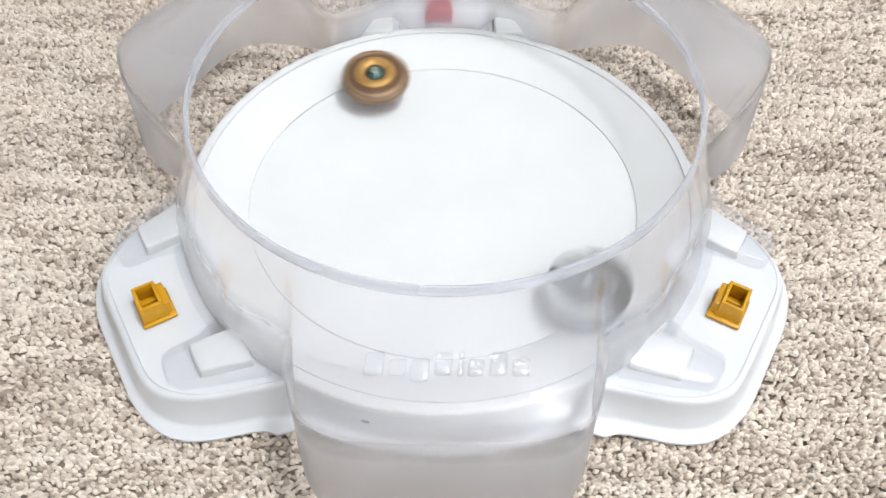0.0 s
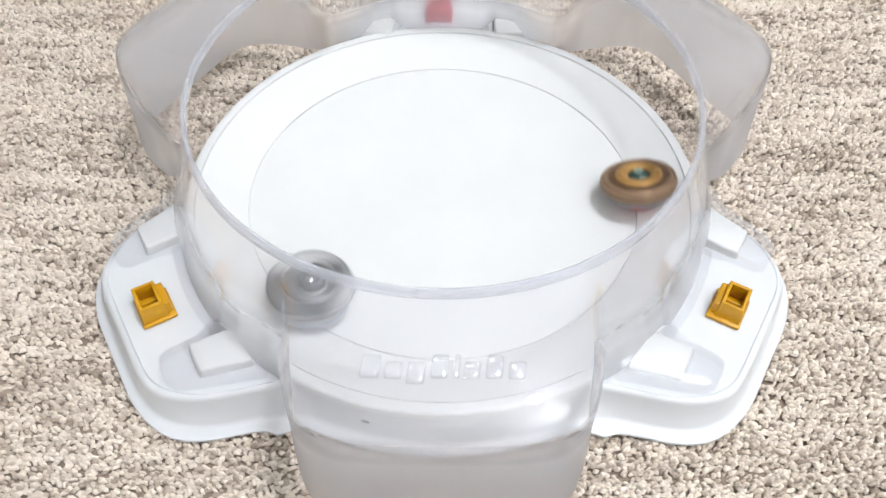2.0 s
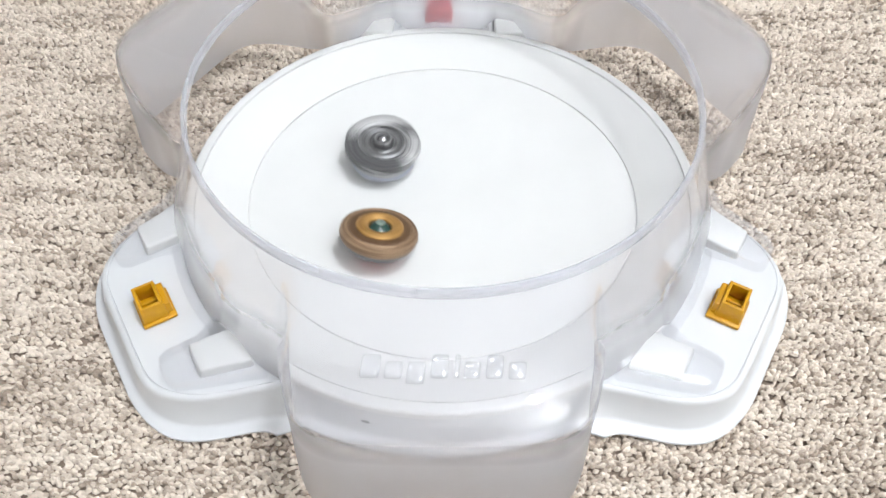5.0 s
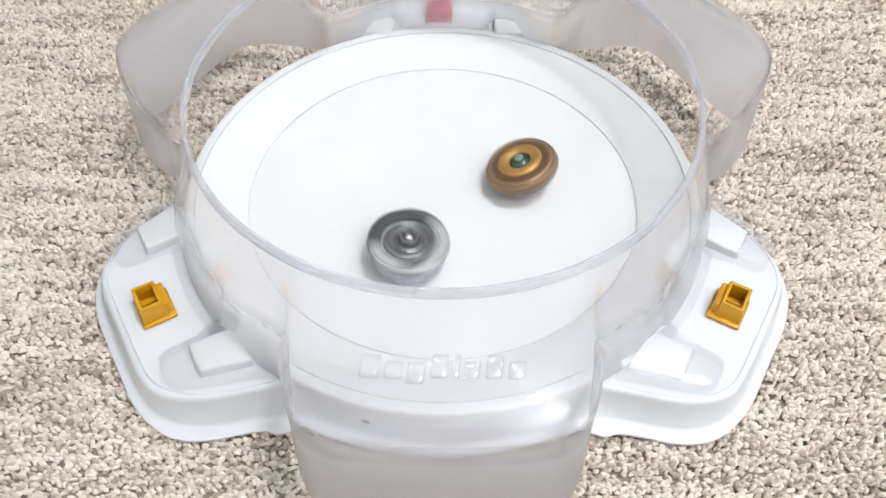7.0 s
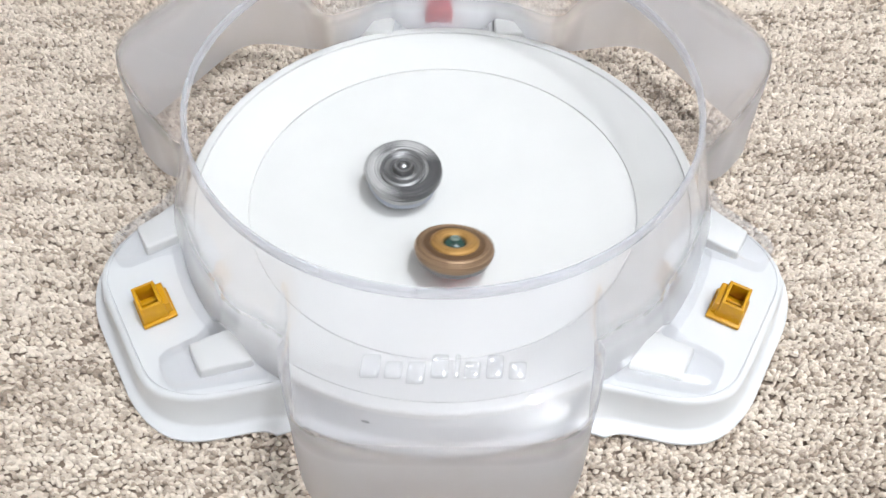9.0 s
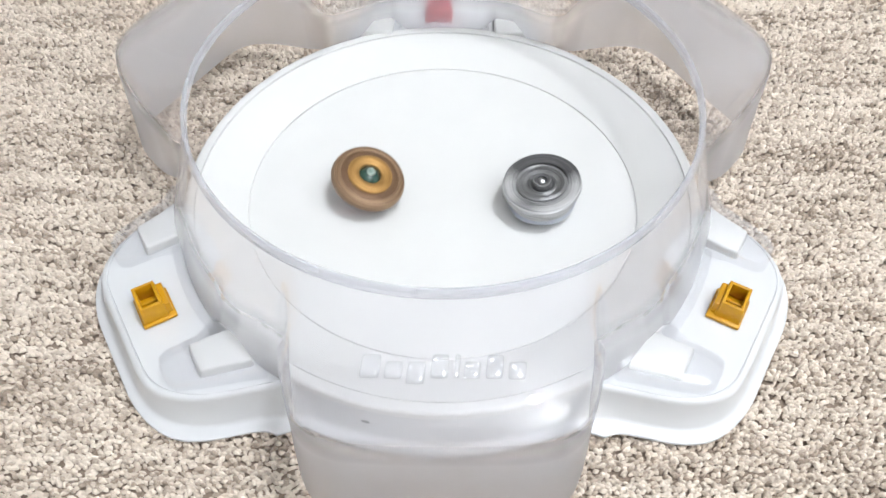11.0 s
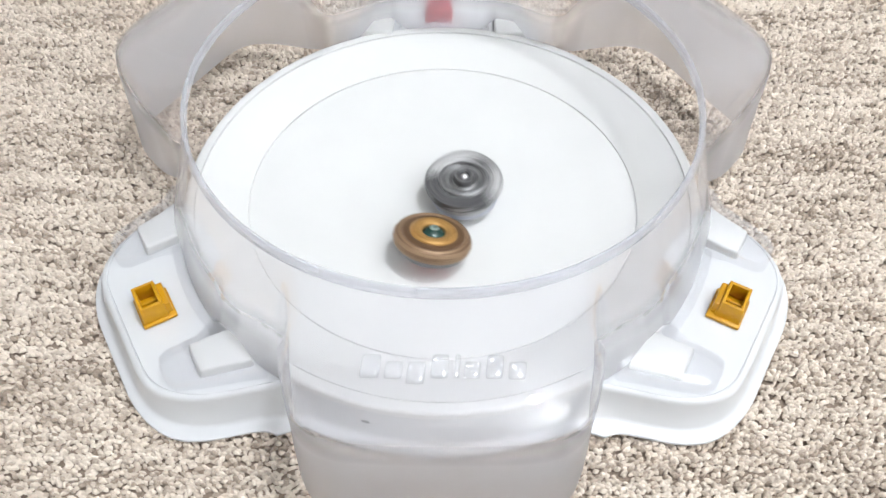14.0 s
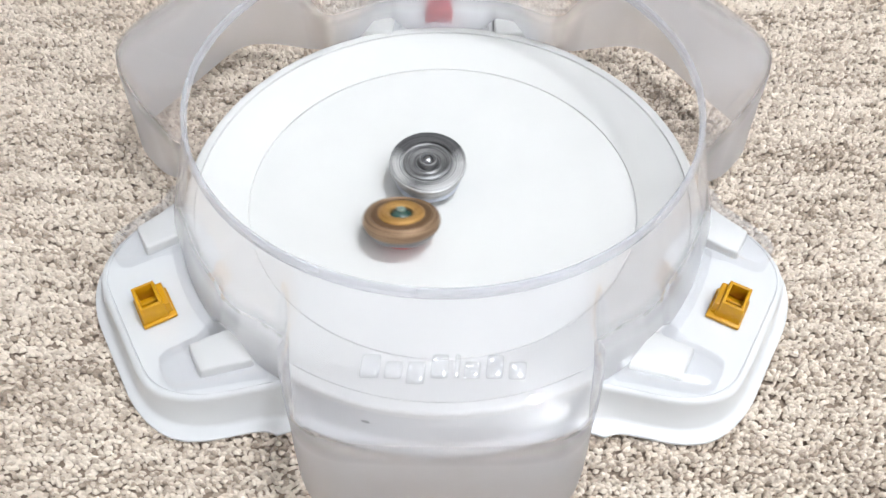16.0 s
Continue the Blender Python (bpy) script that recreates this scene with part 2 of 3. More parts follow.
def carpet():
    """Nubbly wool loops in uneven rows along x, one sheet; every third or fourth row lies lower and shows the backing."""
    rng = np.random.default_rng(5)
    sx, sy, seg = 0.0028, 0.00225, 6
    rings = ((0.66, 0.76), (1.0, -0.3))
    gx, gy = np.meshgrid(np.arange(-0.64, 0.64, sx), np.arange(-0.27, 0.45, sy))
    gx = gx + (np.arange(len(gx)) % 2)[:, None] * sx / 2
    gx, gy = gx.ravel(), gy.ravel()
    gx = gx + rng.normal(0, sx * 0.26, gx.size)
    gy = gy + rng.normal(0, sy * 0.22, gx.size) + 0.0011 * np.sin(gx * 43 + 3 * np.sin(gy * 29))
    wave = np.sin(gy * 2 * np.pi / 0.0138 + 1.3 * np.sin(gx * 19) + 0.8 * np.sin(gx * 67 + gy * 140) + 0.7 * np.sin(gx * 131))
    patchy = 0.5 + 0.5 * np.sin(gx * 31 + 2 * np.sin(gy * 23)) * np.sin(gy * 37 + 2 * np.sin(gx * 17))
    keep = (np.abs(gx) < 0.62) & (np.hypot(gx, gy) > 0.150)
    keep &= (wave > -0.74) | (rng.uniform(0, 1, gx.size) > 0.08 + 0.3 * patchy)
    gx, gy, wave = gx[keep], gy[keep], wave[keep]
    n = gx.size
    unit = [(0, 0, 1.0)]
    for ring, (rr, zz) in enumerate(rings):
        unit += [(rr * math.cos(2 * math.pi * (k + 0.5 * ring) / seg), rr * math.sin(2 * math.pi * (k + 0.5 * ring) / seg), zz) for k in range(seg)]
    unit = np.array(unit)
    faces = [(0, 1 + k, 1 + (k + 1) % seg) for k in range(seg)]
    for ring in range(len(rings) - 1):
        a, b = 1 + ring * seg, 1 + (ring + 1) * seg
        for k in range(seg):
            faces += [(a + k, b + k, a + (k + 1) % seg), (a + (k + 1) % seg, b + k, b + (k + 1) % seg)]
    faces = np.array(faces)
    la = sx * rng.uniform(0.52, 1.0, n)
    lb = sy * rng.uniform(0.46, 0.76, n)
    lh = rng.uniform(0.0014, 0.0028, n)
    turn = rng.normal(0, 0.40, n)
    lumps = 1 + rng.normal(0, 0.20, (n, len(unit)))
    px, py = unit[None, :, 0] * la[:, None] * lumps, unit[None, :, 1] * lb[:, None] * lumps
    ct, st = np.cos(turn)[:, None], np.sin(turn)[:, None]
    low = -0.0040 + 0.0013 * wave + rng.normal(0, 0.0005, n)
    co = np.stack([gx[:, None] + px * ct - py * st, gy[:, None] + px * st + py * ct, low[:, None] + unit[None, :, 2] * lh[:, None]], -1).reshape(-1, 3)
    tri = (faces[None] + (np.arange(n) * len(unit))[:, None, None]).reshape(-1)
    me = bpy.data.meshes.new("carpet")
    me.vertices.add(len(co))
    me.vertices.foreach_set("co", co.ravel())
    me.loops.add(len(tri))
    me.loops.foreach_set("vertex_index", tri.astype(np.int32))
    me.polygons.add(len(tri) // 3)
    me.polygons.foreach_set("loop_start", np.arange(0, len(tri), 3, dtype=np.int32))
    me.update(calc_edges=True)
    me.validate()
    me.shade_smooth()
    me.materials.append(LOOPS)
    tagged(new("carpet", me), "beige looped wool carpet with brown flecks in rows", "carpet", kind="stuff")


# ---- the white stadium base ----
WING_TOP = [(0.2127, 0.0), (0.2125, 0.033), (0.2105, 0.0432), (0.2040, 0.0535), (0.1918, 0.0632), (0.1747, 0.0700), (0.160, 0.0745), (0.14, 0.082)]
WING_FOOT = [(0.2226, 0.0), (0.2226, 0.030), (0.2208, 0.042), (0.2168, 0.0545), (0.2104, 0.0655), (0.199, 0.0742), (0.1835, 0.0800), (0.1674, 0.0850), (0.1625, 0.0895), (0.158, 0.098)]
WINGS = (radians(90), radians(211.5), radians(328.5))
WING_AXIS = radians(90)
POCKET_AXIS = radians(30)
LIP = 0.1634


def wing_offset(a):
    """The angle from the nearest wing's axis."""
    return min(((a - w + math.pi) % (2 * math.pi) - math.pi for w in WINGS), key=abs)


def ring_angles(n=540):
    return [2 * math.pi * k / n for k in range(n)]


def base_rows():
    top, foot, mid = [], [], []
    for a in ring_angles():
        d = wing_offset(a)
        rt = max(LIP, polar_reach(WING_TOP, d))
        rf = max(0.1745, polar_reach(WING_FOOT, d))
        top.append((a, rt))
        foot.append((a, rf))
        mid.append((a, rt + 0.46 * (rf - rt)))
    return top, mid, foot


def softened(line, width=4):
    """Round the corners of a polar outline."""
    n = len(line)
    return [(a, sum(line[(k + j) % n][1] for j in range(-width, width + 1)) / (2 * width + 1)) for k, (a, _) in enumerate(line)]


def stadium_base():
    root = new("stadium_base")
    tagged(root, "white plastic spinning-top arena base with three lobes", "toy arena")
    # the shallow dish with its ring groove and lip
    prof = [(0.0, 0.0125)]
    for i in range(1, 13):
        r = 0.1242 * i / 12
        prof.append((r, 0.0125 + 0.0055 * (r / 0.125) ** 2))
    prof += [(0.1246, 0.0171), (0.1252, 0.0171), (0.1254, 0.0183), (0.133, 0.0203), (0.142, 0.0231), (0.150, 0.0257), (0.1558, 0.0274),
             (0.1561, 0.0266), (0.1566, 0.0266), (0.1569, 0.0281), (0.1612, 0.0283), (0.1627, 0.0278), (0.1636, 0.0266), (0.1640, 0.0236),
             (0.1600, 0.0220), (0.150, 0.0170), (0.12, 0.0110), (0.0, 0.0090)]
    part("dish", lathe(prof, 240), WHITE, root, "shallow white dish with a thin ring groove")
    top, mid, foot = base_rows()
    top, foot = softened(top, 2), softened(foot, 2)
    mid = softened(mid, 3)

    def row(line, dr, z, low=0.0):
        return [(max(low, r + dr) * math.cos(a), max(low, r + dr) * math.sin(a), z) for a, r in line]
    inner = [(a, 0.1585) for a, _ in top]
    rows = [row(inner, 0, 0.0236), row(top, -0.0044, 0.0240), row(top, -0.0040, 0.0234), row(top, -0.0036, 0.0240), row(top, -0.0018, 0.0236), row(top, -0.0005, 0.0226), row(top, 0.0003, 0.0210), row(top, 0.0008, 0.0190),
            row(mid, -0.0012, 0.0050), row(mid, 0.0002, 0.0034), row(mid, 0.0022, 0.0028), row(foot, -0.0014, 0.0022), row(foot, -0.0003, 0.0016), row(foot, 0, 0.0004), row(foot, -0.002, -0.0012), row(inner, 0, 0.002)]
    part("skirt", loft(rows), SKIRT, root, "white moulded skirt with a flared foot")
    # pads beside each clip
    for k in range(3):
        for side in (-1, 1):
            bm = bmesh.new()
            box(bm, 0.1540, 0.1815, 0.0385, 0.0605, 0.0200, 0.0308, 0.0016, 3)
            for v in bm.verts:
                if v.co.z < 0.026:
                    v.co.x += 0.0012 * (1 if v.co.x > 0.17 else 0)
                v.co.y += 0.25 * (0.170 - v.co.x) * (1 if v.co.y > 0.048 else 0.15)
                v.co.y *= side
            if side < 0:
                bmesh.ops.reverse_faces(bm, faces=bm.faces)
            bm.transform(Matrix.Rotation(WING_AXIS + k * 2 * math.pi / 3, 4, "Z"))
            part("pad", bm, WHITE, root)
    # a dark scuff on the front of the skirt
    bm = bmesh.new()
    bmesh.ops.create_icosphere(bm, subdivisions=2, radius=1, matrix=Matrix.Rotation(radians(256), 4, "Z") @ Matrix.Translation((0.1663, 0, 0.0155)) @ Matrix.Diagonal((0.0007, 0.0026, 0.0013, 1)))
    part("scuff", bm, STEEL, root, "small dark scuff")
    return root


def clip(mat, label, angle, side=1, reach=0.1885):
    """A square hollow clip with a foot plate, a cross rib and a shoulder towards the dish."""
    root = new("clip")
    tagged(root, label, "clip", group="clips of the arena")
    bm = bmesh.new()
    box(bm, -0.0100, 0.0094, *sorted((-0.0104 * side, 0.0116 * side)), 0.0, 0.0026, 0.0009)
    part("foot_plate", bm, mat, root)
    bm = bmesh.new()
    t = 0.0019
    u0, u1, w0, w1, h = -0.0052, 0.0076, -0.0084, 0.0090, 0.0145
    box(bm, u0, u0 + t, w0, w1, 0.0024, h, 0.0005)
    box(bm, u1 - t, u1, w0, w1, 0.0024, h, 0.0005)
    box(bm, u0 + t * 0.7, u1 - t * 0.7, w0, w0 + t, 0.0024, h - 0.0001, 0.0004)
    box(bm, u0 + t * 0.7, u1 - t * 0.7, w1 - t, w1, 0.0024, h - 0.0001, 0.0004)
    for v in bm.verts:
        if v.co.z < 0.006:
            v.co.x += 0.0009 * (1 if v.co.x > u1 - t else -1 if v.co.x < u0 + t else 0)
            v.co.y += 0.0009 * (1 if v.co.y > w1 - t else -1 if v.co.y < w0 + t else 0)
    part("socket", bm, mat, root)
    bm = bmesh.new()
    box(bm, u0 + t * 0.6, u1 - t * 0.6, -0.0009, 0.0009, 0.0024, 0.0085, 0.0003)
    part("rib", bm, mat, root)
    bm = bmesh.new()
    box(bm, -0.0088, u0 + 0.0004, -0.0080, 0.0086, 0.0024, 0.0112, 0.0010)
    part("shoulder", bm, mat, root)
    c, s = math.cos(angle), math.sin(angle)
    root.matrix_world = Matrix.Translation((reach * c, reach * s, 0.0241)) @ Matrix.Rotation(angle, 4, "Z")
    return root


# ---- the clear cover ----
POCKET = [(0.2090, 0.0), (0.2090, 0.041), (0.2070, 0.0510), (0.2020, 0.0592), (0.1940, 0.0655), (0.178, 0.0715), (0.155, 0.0780), (0.120, 0.086)]
RIM_R, RIM_Z = 0.1432, 0.1112


def cover_angles():
    """Angles, closer together where the pocket walls stand along the radius."""
    out = []
    for k in range(3):
        ax = POCKET_AXIS + k * 2 * math.pi / 3
        steps = [-60 + 0.5 * i for i in range(240)]
        out += [ax + radians(d) for d in steps]
    return out


def cover_profile(a):
    """From the rim out and down: (radius, height) at one angle."""
    d = third(a, POCKET_AXIS)
    rp = max(0.1655, polar_reach(POCKET, d))
    k = smooth01(rp, 0.1655, 0.178)
    pts = []
    # the wall ends higher where it meets the hollow feet over the pads
    w = abs(third(a, WING_AXIS))
    end = 0.0262 + 0.0140 * smooth01(w, radians(11.0), radians(12.2)) * (1 - smooth01(w, radians(20.5), radians(21.5)))
    cone = [(RIM_R + (0.1655 - RIM_R) * f, RIM_Z + (end - RIM_Z) * f) for f in (0, 0.08, 0.2, 0.35, 0.5, 0.58, 0.64, 0.70, 0.76, 0.84, 0.90, 0.96, 1.0)]
    span = rp - RIM_R
    pocket = [(RIM_R, RIM_Z), (RIM_R + 0.15 * span, 0.1095), (RIM_R + 0.45 * span, 0.1060), (RIM_R + 0.75 * span, 0.1015), (rp - 0.0070, 0.0985), (rp - 0.0034, 0.0964), (rp - 0.0014, 0.0930), (rp - 0.0004, 0.0895), (rp + 0.0004, 0.0860),
              (rp + 0.0014, 0.0780), (rp + 0.0022, 0.0580), (rp + 0.0034, 0.0380), (rp + 0.0052, 0.0180)]
    for (r0, z0), (r1, z1) in zip(cone, pocket):
        pts.append((r0 + (r1 - r0) * k, z0 + (z1 - z0) * k))
    return pts


FOOT = [(0.1617, 0.0338), (0.1690, 0.0325), (0.1755, 0.0345), (0.1935, 0.0352), (0.1978, 0.0375), (0.1994, 0.0440), (0.1988, 0.0530), (0.1950, 0.0585),
        (0.1812, 0.0640), (0.1620, 0.0702), (0.1510, 0.0742), (0.1487, 0.0720), (0.1535, 0.0612), (0.1582, 0.0477)]


def foot_shell():
    """A hollow clear foot over a pad: outer wall, rounded shoulder and top, open below."""
    cu, cw = 0.172, 0.050
    rows = [[(cu + (u - cu) * k, cw + (w - cw) * k, z) for u, w in FOOT] for k, z in ((1.0, 0.0243), (0.985, 0.0306), (0.96, 0.0321), (0.92, 0.0327))]
    bm = loft(rows)
    for v in bm.verts:
        if v.co.z > 0.030:
            v.co.z += 0.0074 * smooth01(0.1765 - math.hypot(v.co.x, v.co.y), 0.0, 0.0110)
    bm.verts.ensure_lookup_table()
    bm.faces.new(bm.verts[-len(FOOT):])
    bmesh.ops.recalc_face_normals(bm, faces=bm.faces)
    inner = [f for f in bm.faces if len(f.verts) == 4 and math.hypot(*f.calc_center_median()[:2]) < 0.1668]
    bmesh.ops.delete(bm, geom=inner, context="FACES")
    bmesh.ops.solidify(bm, geom=bm.faces[:], thickness=0.0008)
    return bm


def arena_cover():
    root = new("arena_cover")
    tagged(root, "clear plastic arena cover with three bulging pockets", "arena cover")
    angles = cover_angles()
    profs = [cover_profile(a) for a in angles]
    n = len(profs[0])
    rows = []
    for i in range(n):
        rr = [p[i][0] for p in profs]
        m = len(rr)
        span = range(-9, 10) if i < 6 else range(-4, 5)
        rr = [sum(rr[(k + j) % m] for j in span) / len(span) for k in range(m)]
        zz = [sum(profs[(k + j) % m][i][1] for j in span) / len(span) for k in range(m)]
        rows.append([(r * math.cos(a), r * math.sin(a), z) for r, z, a in zip(rr, zz, angles)])
    inner = []
    for row in rows:
        inner.append([(x * (1 - 0.0014 / math.hypot(x, y)), y * (1 - 0.0014 / math.hypot(x, y)), z - 0.0006) for x, y, z in row])
    part("shell", loft(rows + inner[::-1], True), CLEAR, root)
    rim = [(0.1418, 0.1072), (0.1417, 0.1116), (0.1422, 0.1124), (0.1430, 0.1127), (0.1438, 0.1125), (0.1443, 0.1116), (0.1452, 0.1082), (0.1451, 0.1070), (0.1436, 0.1064)]
    part("rim", lathe(rim, 240, True), CLEAR_RIM, root, "rounded clear rim")
    for k in range(3):
        ax = WING_AXIS + k * 2 * math.pi / 3
        for side in (-1, 1):
            bm = foot_shell()
            for v in bm.verts:
                v.co.y *= side
            if side < 0:
                bmesh.ops.reverse_faces(bm, faces=bm.faces)
            bm.transform(Matrix.Rotation(ax, 4, "Z"))
            part("foot", bm, CLEAR_FOOT, root, "clear stepped foot")
        arc = [radians(-12.0 + 24.0 * q / 24) for q in range(25)]
        rows = [[(r * math.cos(q), r * math.sin(q), z) for r, z in ((0.1655, 0.0242), (0.1708, 0.0242), (0.1714, 0.0254), (0.1708, 0.0264), (0.1664, 0.0276), (0.1652, 0.0270))] for q in arc]
        bm = loft(rows)
        bm.verts.ensure_lookup_table()
        bm.faces.new(bm.verts[:6])
        bm.faces.new(bm.verts[-6:])
        bmesh.ops.recalc_face_normals(bm, faces=bm.faces)
        bm.transform(Matrix.Rotation(ax, 4, "Z"))
        part("flange", bm, CLEAR_FOOT, root)
    # eight raised marks on the pocket that faces the camera: x, width, lowest and highest edge
    for x, w, low, high in ((-0.0316, 0.0080, -0.0044, 0.0062), (-0.0214, 0.0074, -0.0046, 0.0030), (-0.0116, 0.0076, -0.0070, 0.0030), (-0.0018, 0.0072, -0.0044, 0.0062),
                            (0.0056, 0.0022, -0.0044, 0.0062), (0.0122, 0.0068, -0.0046, 0.0030), (0.0218, 0.0072, -0.0044, 0.0062), (0.0316, 0.0074, -0.0046, 0.0030)):
        bm = bmesh.new()
        box(bm, x - w / 2, x + w / 2, low, high, -0.0010, 0.0008, min(0.0013, 0.3 * w), 3)
        for v in bm.verts:
            v.co.x += 0.12 * v.co.y
        bm.transform(Matrix.Translation((0.001, -0.1790, 0.1046)) @ Matrix.Rotation(radians(9), 4, "X"))
        part("raised_mark", bm, CLEAR_MARK, root)
    for side in (-1, 1):
        for i in range(3):
            bm = bmesh.new()
            box(bm, 0.1965 + 0.0030 * i, 0.1983 + 0.0030 * i, -0.0150 + 0.001 * i, -0.0088, 0.0, 0.0010, 0.0004)
            for v in bm.verts:
                v.co.z += 0.1112 - (v.co.x - 0.1432) * 0.19
                v.co.y *= -side
            if side > 0:
                bmesh.ops.reverse_faces(bm, faces=bm.faces)
            bm.transform(Matrix.Rotation(radians(90 - 60 * side), 4, "Z"))
            part("small_mark", bm, CLEAR_MARK, root)
    return root


# ---- the tops ----
def wavy(count, depth, rings):
    return lambda a, i: 1 + (depth * math.cos(count * a) if i in rings else 0)


def arc_block(r0, r1, z0, z1, a0, a1, steps=16, taper=0.8):
    """A curved bar between two radii, tapering along its length."""
    rows = []
    for i in range(steps + 1):
        f = i / steps
        a = a0 + (a1 - a0) * f
        z = z0 + (z1 - z0) * (1 - taper * f)
        rows.append([(r * math.cos(a), r * math.sin(a), h) for r, h in ((r0, z0), (r1, z0), (r1 - 0.0006, z), (r0 + 0.0006, z))])
    bm = loft(rows)
    bm.verts.ensure_lookup_table()
    bm.faces.new(bm.verts[:4])
    bm.faces.new(bm.verts[-4:])
    bmesh.ops.recalc_face_normals(bm, faces=bm.faces)
    return bm


def gold_top():
    root = new("spinning_top")
    tagged(root, "antique gold metal spinning top with a green hub", "spinning top", group="battling tops")
    part("tip", lathe([(0.0, 0.0), (0.0030, 0.0002), (0.0072, 0.0014), (0.0108, 0.0036), (0.0122, 0.0082), (0.0, 0.0084)], 40), TIP_RED, root, "bright red tip")
    part("disc", lathe([(0.0, 0.0078), (0.0130, 0.0078), (0.0188, 0.0094), (0.0210, 0.0114), (0.0214, 0.0140), (0.0, 0.0142)], 72, wobble=wavy(6, 0.02, (2, 3, 4))), STEEL, root, "dull grey metal weight disc")
    part("outer_ring", lathe([(0.0150, 0.0138), (0.0215, 0.0140), (0.0234, 0.0158), (0.0240, 0.0180), (0.0236, 0.0204), (0.0226, 0.0220), (0.0218, 0.0222), (0.0214, 0.0216), (0.0206, 0.0224), (0.0196, 0.0228), (0.0150, 0.0212)], 72, True, wavy(3, 0.012, (1, 2, 3, 4, 5))), BRONZE, root, "worn bronze outer ring")
    part("middle_ring", lathe([(0.0130, 0.0212), (0.0190, 0.0214), (0.0186, 0.0226), (0.0170, 0.0232), (0.0150, 0.0232), (0.0130, 0.0226)], 72, True, wavy(5, 0.01, (1, 2, 3))), UMBER, root, "dark umber ring")
    part("inner_ring", lathe([(0.0070, 0.0215), (0.0146, 0.0220), (0.0144, 0.0238), (0.0130, 0.0250), (0.0115, 0.0256), (0.0090, 0.0250), (0.0072, 0.0236)], 72, True, wavy(3, 0.01, (1, 2, 3))), GOLD, root, "bright gold inner ring")
    hub = part("hub", lathe([(0.0, 0.0262), (0.0030, 0.0258), (0.0046, 0.0246), (0.0062, 0.0236), (0.0068, 0.0222), (0.0, 0.0222)], 40), GREEN, root, "dark green hub")
    part("hub_pin", lathe([(0.0, 0.0262), (0.0012, 0.0266), (0.0020, 0.0268), (0.0028, 0.0263), (0.0031, 0.0254), (0.0031, 0.0244), (0.0, 0.0244)], 32), JADE, hub, "pale jade hub cap")
    return root


def silver_top():
    root = new("spinning_top")
    tagged(root, "grey metal spinning top with a pale blue underside", "spinning top", group="battling tops")
    part("tip", lathe([(0.0, 0.0), (0.0025, 0.0003), (0.0060, 0.0030), (0.0085, 0.0060), (0.0, 0.0085)], 40), DARK, root)
    part("disc", lathe([(0.0, 0.0042), (0.0100, 0.0042), (0.0185, 0.0050), (0.0216, 0.0070), (0.0222, 0.0092), (0.0214, 0.0106), (0.0, 0.0110)], 72, wobble=wavy(5, 0.02, (2, 3, 4))), BLUE, root, "pale blue plastic lower disc")
    part("middle_ring", lathe([(0.0140, 0.0100), (0.0214, 0.0104), (0.0220, 0.0122), (0.0216, 0.0142), (0.0140, 0.0150)], 72, True, wavy(6, 0.012, (1, 2, 3))), PEWTER, root)
    part("outer_ring", lathe([(0.0140, 0.0138), (0.0205, 0.0140), (0.0238, 0.0172), (0.0248, 0.0200), (0.0244, 0.0218), (0.0225, 0.0226), (0.0185, 0.0222), (0.0160, 0.0216), (0.0140, 0.0205)], 72, True, wavy(4, 0.018, (1, 2, 3, 4, 5))), PEWTER, root, "light pewter outer ring")
    part("blade", arc_block(0.0160, 0.0252, 0.0186, 0.0240, 0.0, radians(145), 36, 0.25), DARK, root, "dark gunmetal blade")
    part("blade", arc_block(0.0162, 0.0236, 0.0218, 0.0232, radians(215), radians(255), 12), SMOKE, root, "dark steel blade")
    part("inner_ring", lathe([(0.0060, 0.0190), (0.0155, 0.0200), (0.0152, 0.0226), (0.0134, 0.0232), (0.0120, 0.0218), (0.0095, 0.0214), (0.0080, 0.0224), (0.0060, 0.0215)], 64, True, wavy(2, 0.05, (1, 2, 3))), SMOKE, root, "brushed steel inner ring")
    hub = part("hub", lathe([(0.0, 0.0240), (0.0030, 0.0240), (0.0034, 0.0254), (0.0050, 0.0257), (0.0062, 0.0250), (0.0070, 0.0228), (0.0070, 0.0206), (0.0, 0.0206)], 40), DARK, root, "dark steel hub")
    part("hub_ring", lathe([(0.0046, 0.0252), (0.0049, 0.0262), (0.0056, 0.0262), (0.0060, 0.0250)], 40, True), STEEL, hub)
    part("hub_pin", lathe([(0.0, 0.0262), (0.0014, 0.0260), (0.0026, 0.0252), (0.0030, 0.0240), (0.0, 0.0238)], 24), CHROME, hub)
    return root


def dish_height(r):
    return 0.0125 + 0.0055 * (r / 0.125) ** 2 if r < 0.125 else 0.018 + (r - 0.125) * 0.3


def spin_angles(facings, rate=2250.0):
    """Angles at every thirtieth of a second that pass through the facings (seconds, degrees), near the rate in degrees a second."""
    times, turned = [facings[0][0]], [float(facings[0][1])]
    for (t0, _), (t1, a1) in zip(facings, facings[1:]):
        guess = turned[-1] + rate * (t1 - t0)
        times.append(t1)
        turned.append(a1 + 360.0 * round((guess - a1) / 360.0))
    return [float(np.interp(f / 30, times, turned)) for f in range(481)]


